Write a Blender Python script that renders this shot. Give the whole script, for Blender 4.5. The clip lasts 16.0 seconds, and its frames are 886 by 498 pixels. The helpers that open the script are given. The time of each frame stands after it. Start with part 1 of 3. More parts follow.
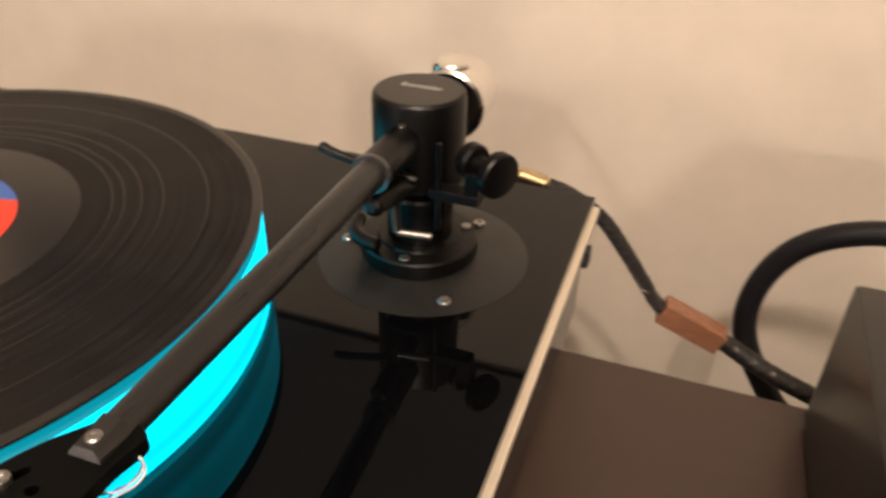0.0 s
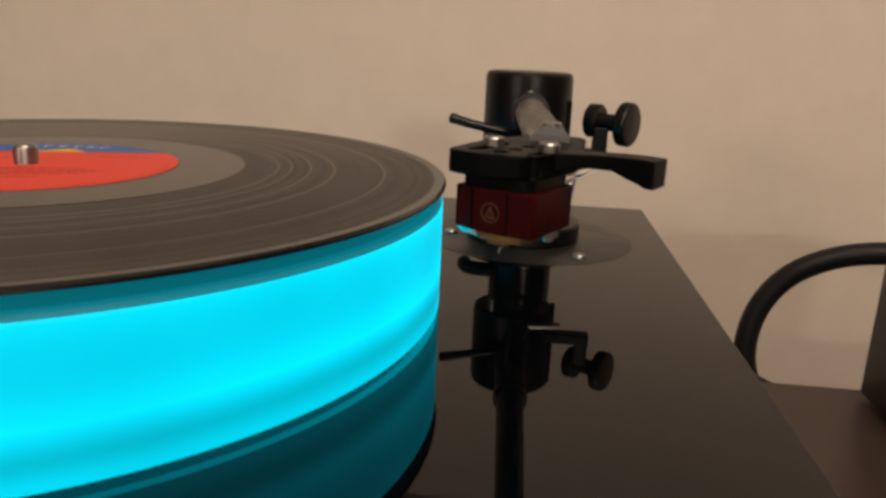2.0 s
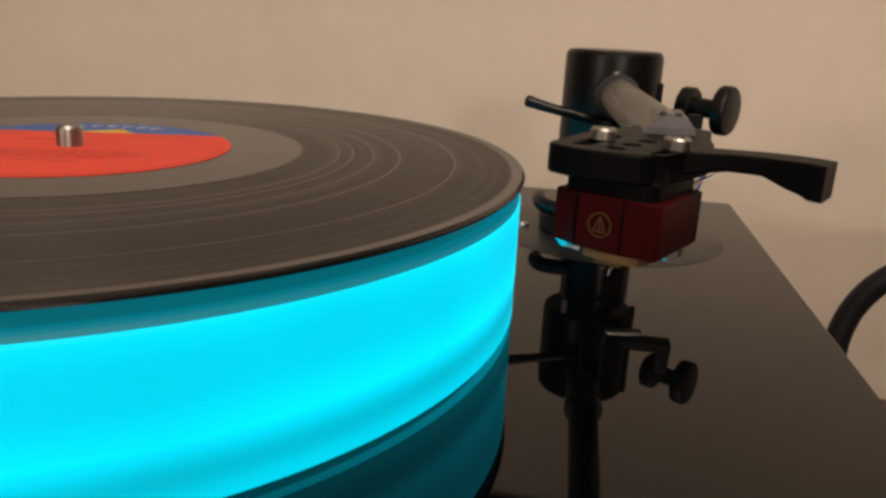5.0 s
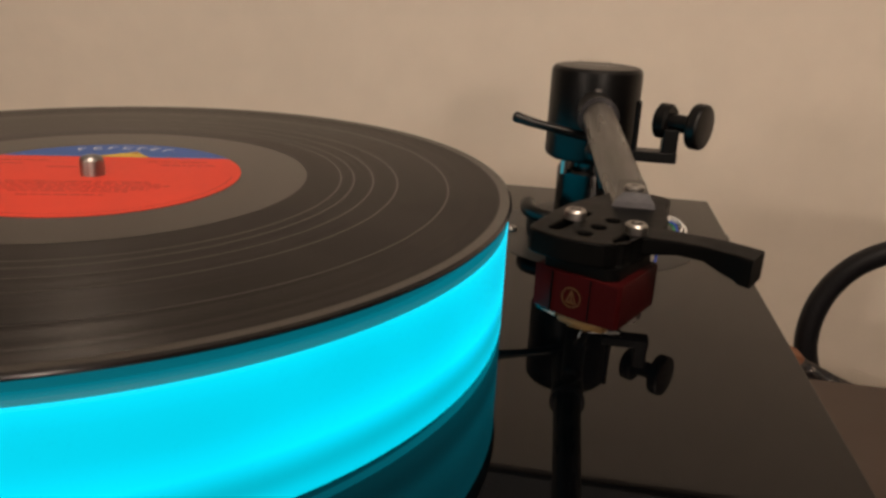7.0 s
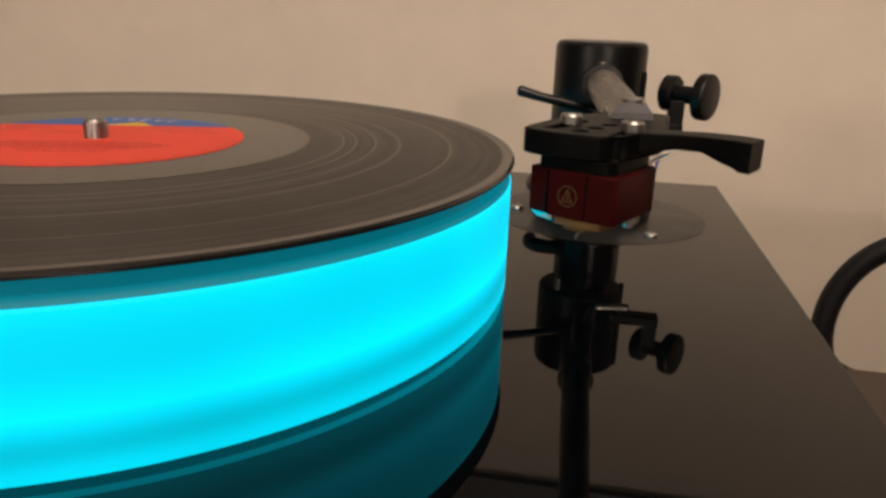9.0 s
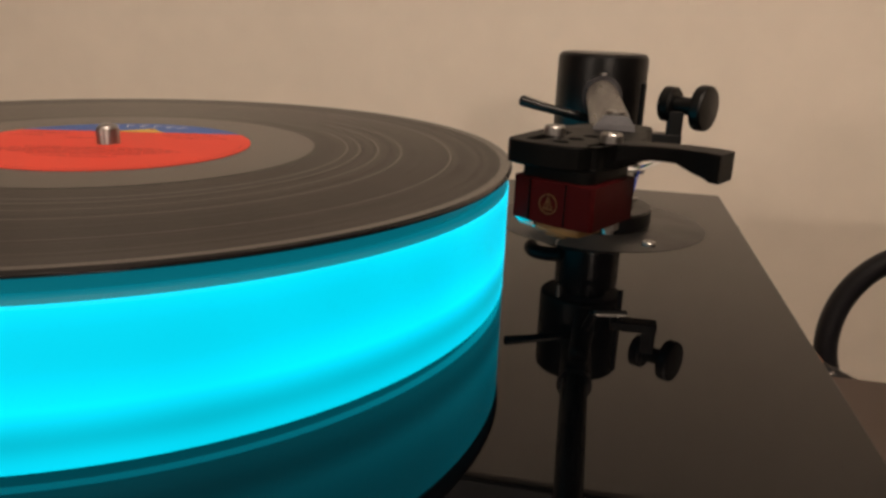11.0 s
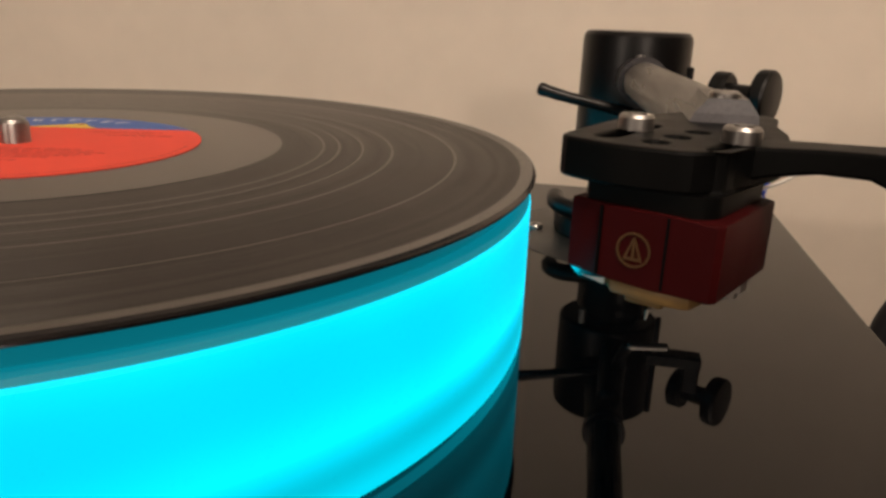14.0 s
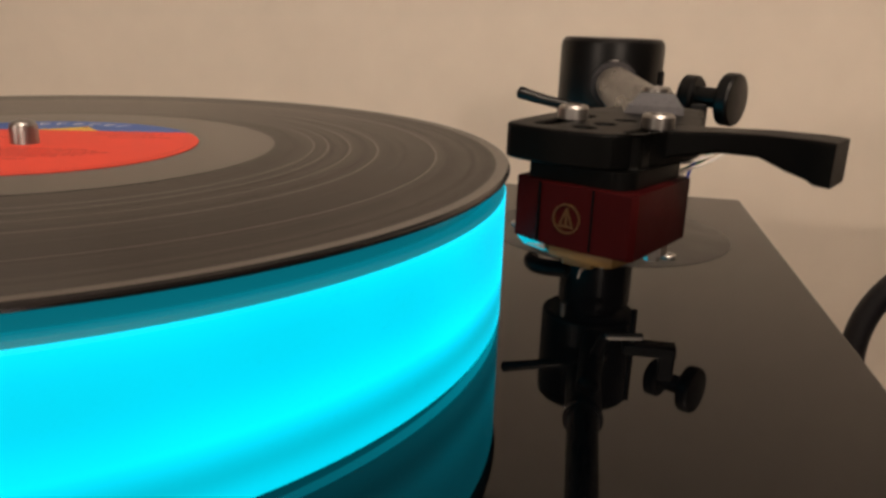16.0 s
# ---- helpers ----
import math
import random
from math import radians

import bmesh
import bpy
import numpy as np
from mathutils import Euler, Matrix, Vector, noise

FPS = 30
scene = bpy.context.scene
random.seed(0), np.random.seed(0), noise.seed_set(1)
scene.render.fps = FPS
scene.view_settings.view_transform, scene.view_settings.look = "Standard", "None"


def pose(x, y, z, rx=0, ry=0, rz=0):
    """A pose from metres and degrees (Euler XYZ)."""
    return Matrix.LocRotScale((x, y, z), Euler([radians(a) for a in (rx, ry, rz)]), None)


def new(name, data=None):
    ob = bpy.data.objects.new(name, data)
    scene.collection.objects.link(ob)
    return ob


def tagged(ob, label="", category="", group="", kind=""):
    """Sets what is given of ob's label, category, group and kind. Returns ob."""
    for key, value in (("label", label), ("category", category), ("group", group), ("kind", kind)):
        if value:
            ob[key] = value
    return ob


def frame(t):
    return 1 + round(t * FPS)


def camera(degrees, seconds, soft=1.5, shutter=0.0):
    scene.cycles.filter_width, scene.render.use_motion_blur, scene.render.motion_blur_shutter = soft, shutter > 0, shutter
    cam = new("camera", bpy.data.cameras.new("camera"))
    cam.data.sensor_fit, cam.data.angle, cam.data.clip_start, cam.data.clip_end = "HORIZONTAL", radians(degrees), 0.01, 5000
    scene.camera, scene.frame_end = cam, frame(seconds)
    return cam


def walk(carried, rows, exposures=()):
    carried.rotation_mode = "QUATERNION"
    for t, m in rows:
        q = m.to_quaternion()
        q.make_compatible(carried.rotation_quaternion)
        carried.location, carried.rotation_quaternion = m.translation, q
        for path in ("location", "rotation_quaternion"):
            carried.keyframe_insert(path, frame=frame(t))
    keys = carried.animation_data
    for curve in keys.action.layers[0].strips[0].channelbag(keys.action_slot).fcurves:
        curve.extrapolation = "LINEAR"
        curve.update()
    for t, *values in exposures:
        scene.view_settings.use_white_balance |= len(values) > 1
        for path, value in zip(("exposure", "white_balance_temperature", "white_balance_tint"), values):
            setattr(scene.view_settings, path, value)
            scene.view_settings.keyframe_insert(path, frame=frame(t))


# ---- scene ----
cam = camera(60.5, 16.0, soft=2.9, shutter=0.45)
ROWS = [
    (0.0, 0.2951, -0.1652, 0.2112, 56.82, -1.22, 19.80),
    (0.1, 0.2908, -0.1742, 0.2082, 57.58, -0.86, 17.31),
    (0.2, 0.2869, -0.1866, 0.2109, 57.40, -0.38, 16.49),
    (0.3, 0.2760, -0.2050, 0.2132, 57.68, 0.81, 15.48),
    (0.4, 0.2646, -0.2301, 0.2174, 58.30, 1.24, 15.29),
    (0.5, 0.2433, -0.2504, 0.2063, 61.04, -0.21, 15.21),
    (0.6, 0.2281, -0.2571, 0.1930, 64.10, -0.29, 14.91),
    (0.7, 0.2122, -0.2643, 0.1840, 68.76, 0.67, 13.43),
    (0.8, 0.2034, -0.2705, 0.1769, 71.52, 0.98, 12.48),
    (1.0, 0.1919, -0.2809, 0.1597, 75.01, 0.41, 10.51),
    (1.5, 0.1832, -0.2912, 0.1235, 74.79, -1.51, 7.97),
    (2.0, 0.1757, -0.2532, 0.0964, 74.79, -2.41, 6.22),
    (2.5, 0.1692, -0.2408, 0.1021, 75.49, -2.76, 7.38),
    (3.0, 0.1664, -0.2340, 0.0921, 74.39, -2.85, 9.82),
    (5.5, 0.1662, -0.2242, 0.0961, 73.15, -2.64, 10.73),
    (6.0, 0.1651, -0.2292, 0.1041, 72.92, -2.68, 10.69),
    (6.5, 0.1642, -0.2340, 0.1053, 71.11, -3.07, 10.21),
    (7.0, 0.1670, -0.2411, 0.1199, 70.48, -2.50, 9.96),
    (7.5, 0.1682, -0.2459, 0.1161, 71.69, -2.25, 10.03),
    (8.0, 0.1767, -0.2430, 0.1011, 73.16, -1.66, 10.11),
    (8.5, 0.1786, -0.2424, 0.0982, 72.94, -1.77, 10.45),
    (9.0, 0.1724, -0.2453, 0.0968, 72.42, -1.85, 10.79),
    (9.5, 0.1713, -0.2438, 0.1022, 72.21, -1.94, 11.09),
    (12.0, 0.1985, -0.2554, 0.0966, 73.51, -1.36, 13.11),
    (12.5, 0.2086, -0.2544, 0.1082, 73.61, -0.89, 13.82),
    (13.0, 0.2012, -0.2564, 0.1153, 71.90, -1.33, 13.66),
    (13.5, 0.1879, -0.2320, 0.1074, 71.80, -1.58, 12.83),
    (14.0, 0.1653, -0.1901, 0.0890, 72.66, -2.09, 11.86),
    (14.5, 0.1691, -0.1933, 0.0970, 73.23, -2.08, 10.94),
    (15.0, 0.1742, -0.1963, 0.0878, 73.34, -2.25, 11.20),
    (15.5, 0.1755, -0.2001, 0.0919, 73.54, -1.97, 11.32),
    (16.0, 0.1731, -0.2051, 0.0889, 73.29, -1.81, 11.53),
]
EXPOSURES = [(0.0, 0.85), (0.5, 0.82), (1.0, 0.28), (1.5, 0.0), (2.0, -0.02), (2.5, -0.14), (3.0, -0.04), (5.5, 0.03), (6.0, 0.0), (6.5, 0.17), (7.0, -0.03), (8.0, -0.06), (8.5, 0.04), (9.0, 0.10), (12.5, -0.02), (13.0, 0.04), (14.0, 0.18), (14.5, 0.05), (15.0, 0.14), (15.5, 0.04), (16.0, 0.12)]
walk(cam, [(t, pose(x, y, z, rx, ry, rz)) for t, x, y, z, rx, ry, rz in ROWS], EXPOSURES)

# ---- light: warm white, all out of view: a two-bulb lamp overhead, two low across the room ----
world = bpy.data.worlds.new("room_air")
scene.world = world
world.use_nodes = True
world.node_tree.nodes["Background"].inputs[0].default_value = (1.0, 0.78, 0.58, 1)
world.node_tree.nodes["Background"].inputs[1].default_value = 0.02


def bulb(name, at, watts, size, colour):
    data = bpy.data.lights.new(name, "POINT")
    data.energy, data.shadow_soft_size, data.color = watts, size, colour
    ob = new(name, data)
    ob.location = at
    return tagged(ob, "warm white point light, out of view", "lamp")


WARM = (1.0, 0.808, 0.662)
bulb("bulb", (0.370, -0.935, 1.32), 23, 0.035, WARM)
bulb("bulb", (0.530, -0.865, 1.32), 23, 0.035, WARM)
bulb("bulb", (0.84, -2.20, 0.53), 28, 0.07, WARM)
# unseen low left light, its power raised as fill for the wall's left side
bulb("bulb", (-1.20, -2.05, 0.52), 27, 0.12, WARM)


# ---- materials ----
def material(name, colour, rough=0.5, metal=0.0, ior=1.5, grain=0.0, scale=200.0, bump=0.0, bump_scale=400.0, vary=0.0, stretch=(1, 1, 1), coat=0.0):
    """Principled surface with colour mottling at two scales, roughness variation and fine relief."""
    m = bpy.data.materials.new(name)
    m.use_nodes = True
    nt = m.node_tree
    p = nt.nodes["Principled BSDF"]
    p.inputs["Base Color"].default_value = (*colour, 1)
    p.inputs["Roughness"].default_value = rough
    p.inputs["Metallic"].default_value = metal
    p.inputs["IOR"].default_value = ior
    p.inputs["Coat Weight"].default_value = coat
    p.inputs["Coat Roughness"].default_value = 0.05
    geo = nt.nodes.new("ShaderNodeNewGeometry")
    mapping = nt.nodes.new("ShaderNodeMapping")
    mapping.inputs["Scale"].default_value = stretch
    nt.links.new(geo.outputs["Position"], mapping.inputs["Vector"])

    def noise_at(s, detail):
        n = nt.nodes.new("ShaderNodeTexNoise")
        n.inputs["Scale"].default_value = s
        n.inputs["Detail"].default_value = detail
        nt.links.new(mapping.outputs["Vector"], n.inputs["Vector"])
        return n
    if grain:
        fine, broad = noise_at(scale, 6), noise_at(scale * 0.07, 3)
        add = nt.nodes.new("ShaderNodeMath")
        add.operation = "ADD"
        nt.links.new(fine.outputs["Fac"], add.inputs[0])
        nt.links.new(broad.outputs["Fac"], add.inputs[1])
        span = nt.nodes.new("ShaderNodeMapRange")
        span.inputs["From Min"].default_value, span.inputs["From Max"].default_value = 0.6, 1.4
        span.inputs["To Min"].default_value, span.inputs["To Max"].default_value = 1 - grain, 1 + grain
        nt.links.new(add.outputs[0], span.inputs["Value"])
        mul = nt.nodes.new("ShaderNodeVectorMath")
        mul.operation = "SCALE"
        mul.inputs[0].default_value = colour
        nt.links.new(span.outputs[0], mul.inputs["Scale"])
        nt.links.new(mul.outputs[0], p.inputs["Base Color"])
    if vary:
        n = noise_at(scale * 0.3, 4)
        span = nt.nodes.new("ShaderNodeMapRange")
        span.inputs["From Min"].default_value, span.inputs["From Max"].default_value = 0.3, 0.7
        span.inputs["To Min"].default_value, span.inputs["To Max"].default_value = max(rough - vary, 0.01), rough + vary
        nt.links.new(n.outputs["Fac"], span.inputs["Value"])
        nt.links.new(span.outputs[0], p.inputs["Roughness"])
    if bump:
        n = noise_at(bump_scale, 5)
        b = nt.nodes.new("ShaderNodeBump")
        b.inputs["Strength"].default_value, b.inputs["Distance"].default_value = bump, 0.001
        nt.links.new(n.outputs["Fac"], b.inputs["Height"])
        nt.links.new(b.outputs["Normal"], p.inputs["Normal"])
    return m


WALL = material("cream_wall_paint", (0.74, 0.66, 0.56), 0.75, grain=0.05, scale=30, bump=0.12, bump_scale=500)
# near-black colour on the unseen walls holds back light bounced onto front faces
DARK_WALL = material("unseen_wall_dark", (0.06, 0.05, 0.042), 0.8, grain=0.05, scale=30)
CEILING = material("white_ceiling_paint", (0.75, 0.72, 0.66), 0.85, grain=0.03, scale=20)
# floor lies out of view and is kept dark, so little light bounces up
FLOOR = material("brown_floor_boards", (0.06, 0.038, 0.025), 0.45, grain=0.25, scale=40, stretch=(1, 0.1, 1))
SHELF = material("dark_brown_veneer", (0.044, 0.027, 0.020), 0.40, grain=0.09, scale=60, vary=0.05, stretch=(0.12, 1, 1), bump=0.04, bump_scale=700)
GLOSS = material("gloss_black_glass", (0.0015, 0.0015, 0.0018), 0.02, ior=1.335, grain=0.1, scale=60)
SIDE = material("gloss_black_lacquer", (0.012, 0.012, 0.013), 0.10, grain=0.1, scale=60, vary=0.03)
EDGE = material("polished_pale_edge", (0.74, 0.65, 0.52), 0.35, metal=0.4, grain=0.06, scale=300)
SATIN = material("satin_black_disc", (0.016, 0.015, 0.014), 0.36, ior=1.40, grain=0.12, scale=200, vary=0.04)
ANODISED = material("black_anodised_metal", (0.0020, 0.0019, 0.0021), 0.37, ior=1.37, grain=0.15, scale=500, vary=0.04, bump=0.02, bump_scale=3000)
CAP = material("bronze_black_cap", (0.030, 0.027, 0.024), 0.40, metal=0.2, grain=0.12, scale=500)
SHELL = material("matt_black_metal", (0.0018, 0.0019, 0.0019), 0.46, ior=1.20, grain=0.15, scale=500, vary=0.05, bump=0.03, bump_scale=3000)
POST = material("polished_black_metal", (0.002, 0.002, 0.0023), 0.24, ior=1.42, grain=0.15, scale=500)
WAND = material("dark_grey_carbon_tube", (0.021, 0.020, 0.019), 0.30, ior=1.42, grain=0.15, scale=900, stretch=(1, 0.06, 1), vary=0.05)
RING = material("polished_grey_ring", (0.10, 0.095, 0.10), 0.22, metal=0.7, grain=0.1, scale=600)
RUBBER = material("black_rubber", (0.012, 0.012, 0.013), 0.6, grain=0.15, scale=300)
CHROME = material("polished_chrome", (0.82, 0.80, 0.77), 0.10, metal=1.0, grain=0.05, scale=600)
STEEL = material("brushed_steel", (0.40, 0.385, 0.37), 0.36, metal=1.0, grain=0.12, scale=900, vary=0.06)
ALUMINIUM = material("sawn_aluminium", (0.10, 0.098, 0.106), 0.55, metal=0.2, grain=0.25, scale=1500, bump=0.15, bump_scale=3000)
RED = material("dark_red_plastic", (0.031, 0.0020, 0.0024), 0.50, ior=1.17, grain=0.1, scale=400, vary=0.05)
GOLD = material("gold_print", (0.095, 0.050, 0.017), 0.4, metal=0.3, grain=0.1, scale=900)
TAN = material("tan_plastic", (0.17, 0.10, 0.030), 0.5, grain=0.12, scale=900)
BLUE = material("blue_wire", (0.02, 0.07, 0.50), 0.42, grain=0.08, scale=900)
WHITE = material("white_wire", (0.68, 0.66, 0.62), 0.45, grain=0.06, scale=900)
GREEN = material("green_wire", (0.03, 0.25, 0.10), 0.45, grain=0.08, scale=900)
REDWIRE = material("red_wire", (0.45, 0.03, 0.03), 0.45, grain=0.08, scale=900)
LABEL_RED = material("red_paper_label", (0.72, 0.055, 0.028), 0.55, grain=0.06, scale=500, bump=0.03, bump_scale=2500)
LABEL_BLUE = material("blue_paper_label", (0.045, 0.115, 0.37), 0.55, grain=0.06, scale=500)
LABEL_YELLOW = material("yellow_paper_print", (0.68, 0.46, 0.05), 0.55, grain=0.08, scale=700)
LABEL_WHITE = material("white_paper_print", (0.62, 0.63, 0.66), 0.55, grain=0.05, scale=700)
LABEL_DARK = material("dark_red_print", (0.34, 0.022, 0.014), 0.55, grain=0.1, scale=900)
WOOD = material("reddish_brown_wood", (0.27, 0.120, 0.066), 0.45, grain=0.35, scale=260, stretch=(0.25, 1, 1), bump=0.06, bump_scale=900)
HOSE = material("black_cable_sleeve", (0.005, 0.005, 0.007), 0.5, ior=1.4, grain=0.2, scale=600, bump=0.2, bump_scale=1800)
BOX = material("black_painted_steel", (0.008, 0.007, 0.0065), 0.30, grain=0.08, scale=40, vary=0.03)
PANEL = material("dark_grey_matt_panel", (0.14, 0.148, 0.152), 0.6, grain=0.1, scale=50)
BRASS = material("gold_plated_plug", (0.72, 0.56, 0.32), 0.25, metal=1.0, grain=0.08, scale=800)
PRINT = material("pale_grey_print", (0.30, 0.29, 0.27), 0.5, grain=0.05, scale=900)


def vinyl_material(name, rough, aniso, bands):
    """Black vinyl; the grooves give a highlight that runs out along the radius."""
    m = material(name, (0.0100, 0.0088, 0.0088), rough, grain=0.1, scale=100)
    nt = m.node_tree
    p = nt.nodes["Principled BSDF"]
    if not bands:
        return m
    p.inputs["Anisotropic"].default_value = aniso
    p.inputs["IOR"].default_value = 1.125
    tangent = nt.nodes.new("ShaderNodeTangent")
    tangent.direction_type, tangent.axis = "RADIAL", "Z"
    nt.links.new(tangent.outputs[0], p.inputs["Tangent"])
    geo = nt.nodes.new("ShaderNodeNewGeometry")
    flat = nt.nodes.new("ShaderNodeVectorMath")
    flat.operation = "MULTIPLY"
    flat.inputs[1].default_value = (1, 1, 0)
    nt.links.new(geo.outputs["Position"], flat.inputs[0])
    length = nt.nodes.new("ShaderNodeVectorMath")
    length.operation = "LENGTH"
    nt.links.new(flat.outputs[0], length.inputs[0])
    ring = nt.nodes.new("ShaderNodeTexNoise")
    ring.noise_dimensions = "1D"
    ring.inputs["Scale"].default_value, ring.inputs["Detail"].default_value = 260, 5
    nt.links.new(length.outputs["Value"], ring.inputs["W"])
    span = nt.nodes.new("ShaderNodeMapRange")
    span.inputs["From Min"].default_value, span.inputs["From Max"].default_value = 0.3, 0.7
    span.inputs["To Min"].default_value, span.inputs["To Max"].default_value = rough - 0.04, rough + 0.05
    nt.links.new(ring.outputs["Fac"], span.inputs["Value"])
    nt.links.new(span.outputs[0], p.inputs["Roughness"])
    b = nt.nodes.new("ShaderNodeBump")
    b.inputs["Strength"].default_value, b.inputs["Distance"].default_value = 0.09, 0.0006
    nt.links.new(ring.outputs["Fac"], b.inputs["Height"])
    nt.links.new(b.outputs["Normal"], p.inputs["Normal"])
    # the two walls of the grooves, cut at 45 degrees
    unit = nt.nodes.new("ShaderNodeVectorMath")
    unit.operation = "NORMALIZE"
    nt.links.new(flat.outputs[0], unit.inputs[0])
    shader = p.outputs[0]
    for sign in (1, -1):
        lean = nt.nodes.new("ShaderNodeVectorMath")
        lean.operation = "MULTIPLY_ADD"
        lean.inputs[1].default_value, lean.inputs[2].default_value = (sign, sign, 0), (0, 0, 1)
        nt.links.new(unit.outputs[0], lean.inputs[0])
        wall = nt.nodes.new("ShaderNodeVectorMath")
        wall.operation = "NORMALIZE"
        nt.links.new(lean.outputs[0], wall.inputs[0])
        gloss = nt.nodes.new("ShaderNodeBsdfAnisotropic")
        tone = nt.nodes.new("ShaderNodeMapRange")
        tone.inputs["From Min"].default_value, tone.inputs["From Max"].default_value = 0.35, 0.65
        tone.inputs["To Min"].default_value, tone.inputs["To Max"].default_value = 0.0035, 0.009
        nt.links.new(ring.outputs["Fac"], tone.inputs["Value"])
        nt.links.new(tone.outputs[0], gloss.inputs["Color"])
        gloss.inputs["Roughness"].default_value = 0.095
        nt.links.new(wall.outputs[0], gloss.inputs["Normal"])
        add = nt.nodes.new("ShaderNodeAddShader")
        nt.links.new(shader, add.inputs[0])
        nt.links.new(gloss.outputs[0], add.inputs[1])
        shader = add.outputs[0]
    nt.links.new(shader, nt.nodes["Material Output"].inputs["Surface"])
    return m


GROOVES = vinyl_material("vinyl_grooves", 0.16, 0.90, True)
VINYL = vinyl_material("smooth_vinyl", 0.20, 0.0, False)


def glow_material(name, colour, strength, base, rough, glow_bands):
    """Acrylic whose surface emission stands in for the cyan diodes inside it."""
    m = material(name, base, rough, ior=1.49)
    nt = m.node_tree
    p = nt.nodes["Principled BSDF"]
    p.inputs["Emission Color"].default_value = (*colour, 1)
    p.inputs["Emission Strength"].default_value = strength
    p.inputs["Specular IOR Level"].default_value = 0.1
    if glow_bands:
        # bright and dim bands of the inner light, drawn into the emission by height
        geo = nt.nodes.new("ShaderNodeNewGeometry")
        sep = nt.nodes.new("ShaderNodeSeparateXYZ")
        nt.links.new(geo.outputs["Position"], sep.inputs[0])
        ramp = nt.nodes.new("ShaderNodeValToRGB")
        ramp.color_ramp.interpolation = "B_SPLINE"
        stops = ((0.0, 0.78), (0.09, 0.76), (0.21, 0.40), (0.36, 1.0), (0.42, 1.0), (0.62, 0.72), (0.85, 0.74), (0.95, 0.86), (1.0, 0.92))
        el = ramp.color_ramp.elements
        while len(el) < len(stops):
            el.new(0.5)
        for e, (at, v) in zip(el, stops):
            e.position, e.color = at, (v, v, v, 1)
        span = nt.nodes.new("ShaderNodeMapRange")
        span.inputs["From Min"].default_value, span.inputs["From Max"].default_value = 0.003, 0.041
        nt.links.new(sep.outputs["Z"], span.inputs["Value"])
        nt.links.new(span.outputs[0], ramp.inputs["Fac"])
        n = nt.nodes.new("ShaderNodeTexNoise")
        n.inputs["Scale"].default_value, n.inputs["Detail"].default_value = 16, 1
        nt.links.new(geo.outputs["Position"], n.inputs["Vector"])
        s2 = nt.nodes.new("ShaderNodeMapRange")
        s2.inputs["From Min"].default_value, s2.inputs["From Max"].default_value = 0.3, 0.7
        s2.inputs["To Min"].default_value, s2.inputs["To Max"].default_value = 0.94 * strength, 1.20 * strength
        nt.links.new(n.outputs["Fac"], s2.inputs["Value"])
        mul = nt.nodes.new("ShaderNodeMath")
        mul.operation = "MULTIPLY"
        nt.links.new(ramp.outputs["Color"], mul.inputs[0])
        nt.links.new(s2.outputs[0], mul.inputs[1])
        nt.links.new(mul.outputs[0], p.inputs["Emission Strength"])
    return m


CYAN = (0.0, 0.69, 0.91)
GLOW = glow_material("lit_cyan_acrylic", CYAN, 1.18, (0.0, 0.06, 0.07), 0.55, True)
# underside emission is raised to strengthen its mirror image in the glass
GLOW_LOW = glow_material("lit_cyan_acrylic_underside", CYAN, 1.35, (0.01, 0.1, 0.11), 0.3, False)
# boosted emission for the ring under the edge, a highlight line set by hand
GLOW_EDGE = glow_material("boosted_cyan_glow_ring", CYAN, 3.2, (0.0, 0.06, 0.07), 0.5, False)
GLOW_DIM = glow_material("dim_teal_acrylic", CYAN, 0.16, (0.01, 0.08, 0.09), 0.2, False)
FROST = glow_material("frosted_acrylic_bevel", CYAN, 0.24, (0.012, 0.05, 0.055), 0.5, False)


# ---- mesh helpers ----
def finish(name, bm, mat, smooth=20):
    bmesh.ops.recalc_face_normals(bm, faces=bm.faces)
    me = bpy.data.meshes.new(name)
    if smooth:
        for f in bm.faces:
            f.smooth = True
        for e in bm.edges:
            e.smooth = len(e.link_faces) == 2 and e.calc_face_angle(0) < radians(smooth)
    bm.to_mesh(me)
    bm.free()
    for m in (mat if isinstance(mat, (list, tuple)) else [mat]):
        me.materials.append(m)
    return me


def thing(name, at, label, category, group="", kind=""):
    ob = new(name)
    ob.location = at
    return tagged(ob, label, category, group, kind)


def part(name, bm, mat, parent, label="", smooth=20):
    ob = new(name, finish(name, bm, mat, smooth))
    ob.parent = parent
    if parent.type == "EMPTY":
        ob.matrix_parent_inverse = Matrix.Translation(-Vector(parent.location))
    return tagged(ob, label) if label else ob


def solo(name, bm, mat, label, category, kind="", group="", smooth=20):
    return tagged(new(name, finish(name, bm, mat, smooth)), label, category, group, kind)


def block(lo, hi, bevel=0.0, segments=2):
    bm = bmesh.new()
    bmesh.ops.create_cube(bm, size=1)
    for v in bm.verts:
        v.co = [lo[i] + (v.co[i] + 0.5) * (hi[i] - lo[i]) for i in range(3)]
    if bevel:
        bmesh.ops.bevel(bm, geom=bm.edges[:], offset=bevel, segments=segments, affect="EDGES", profile=0.5)
    return bm


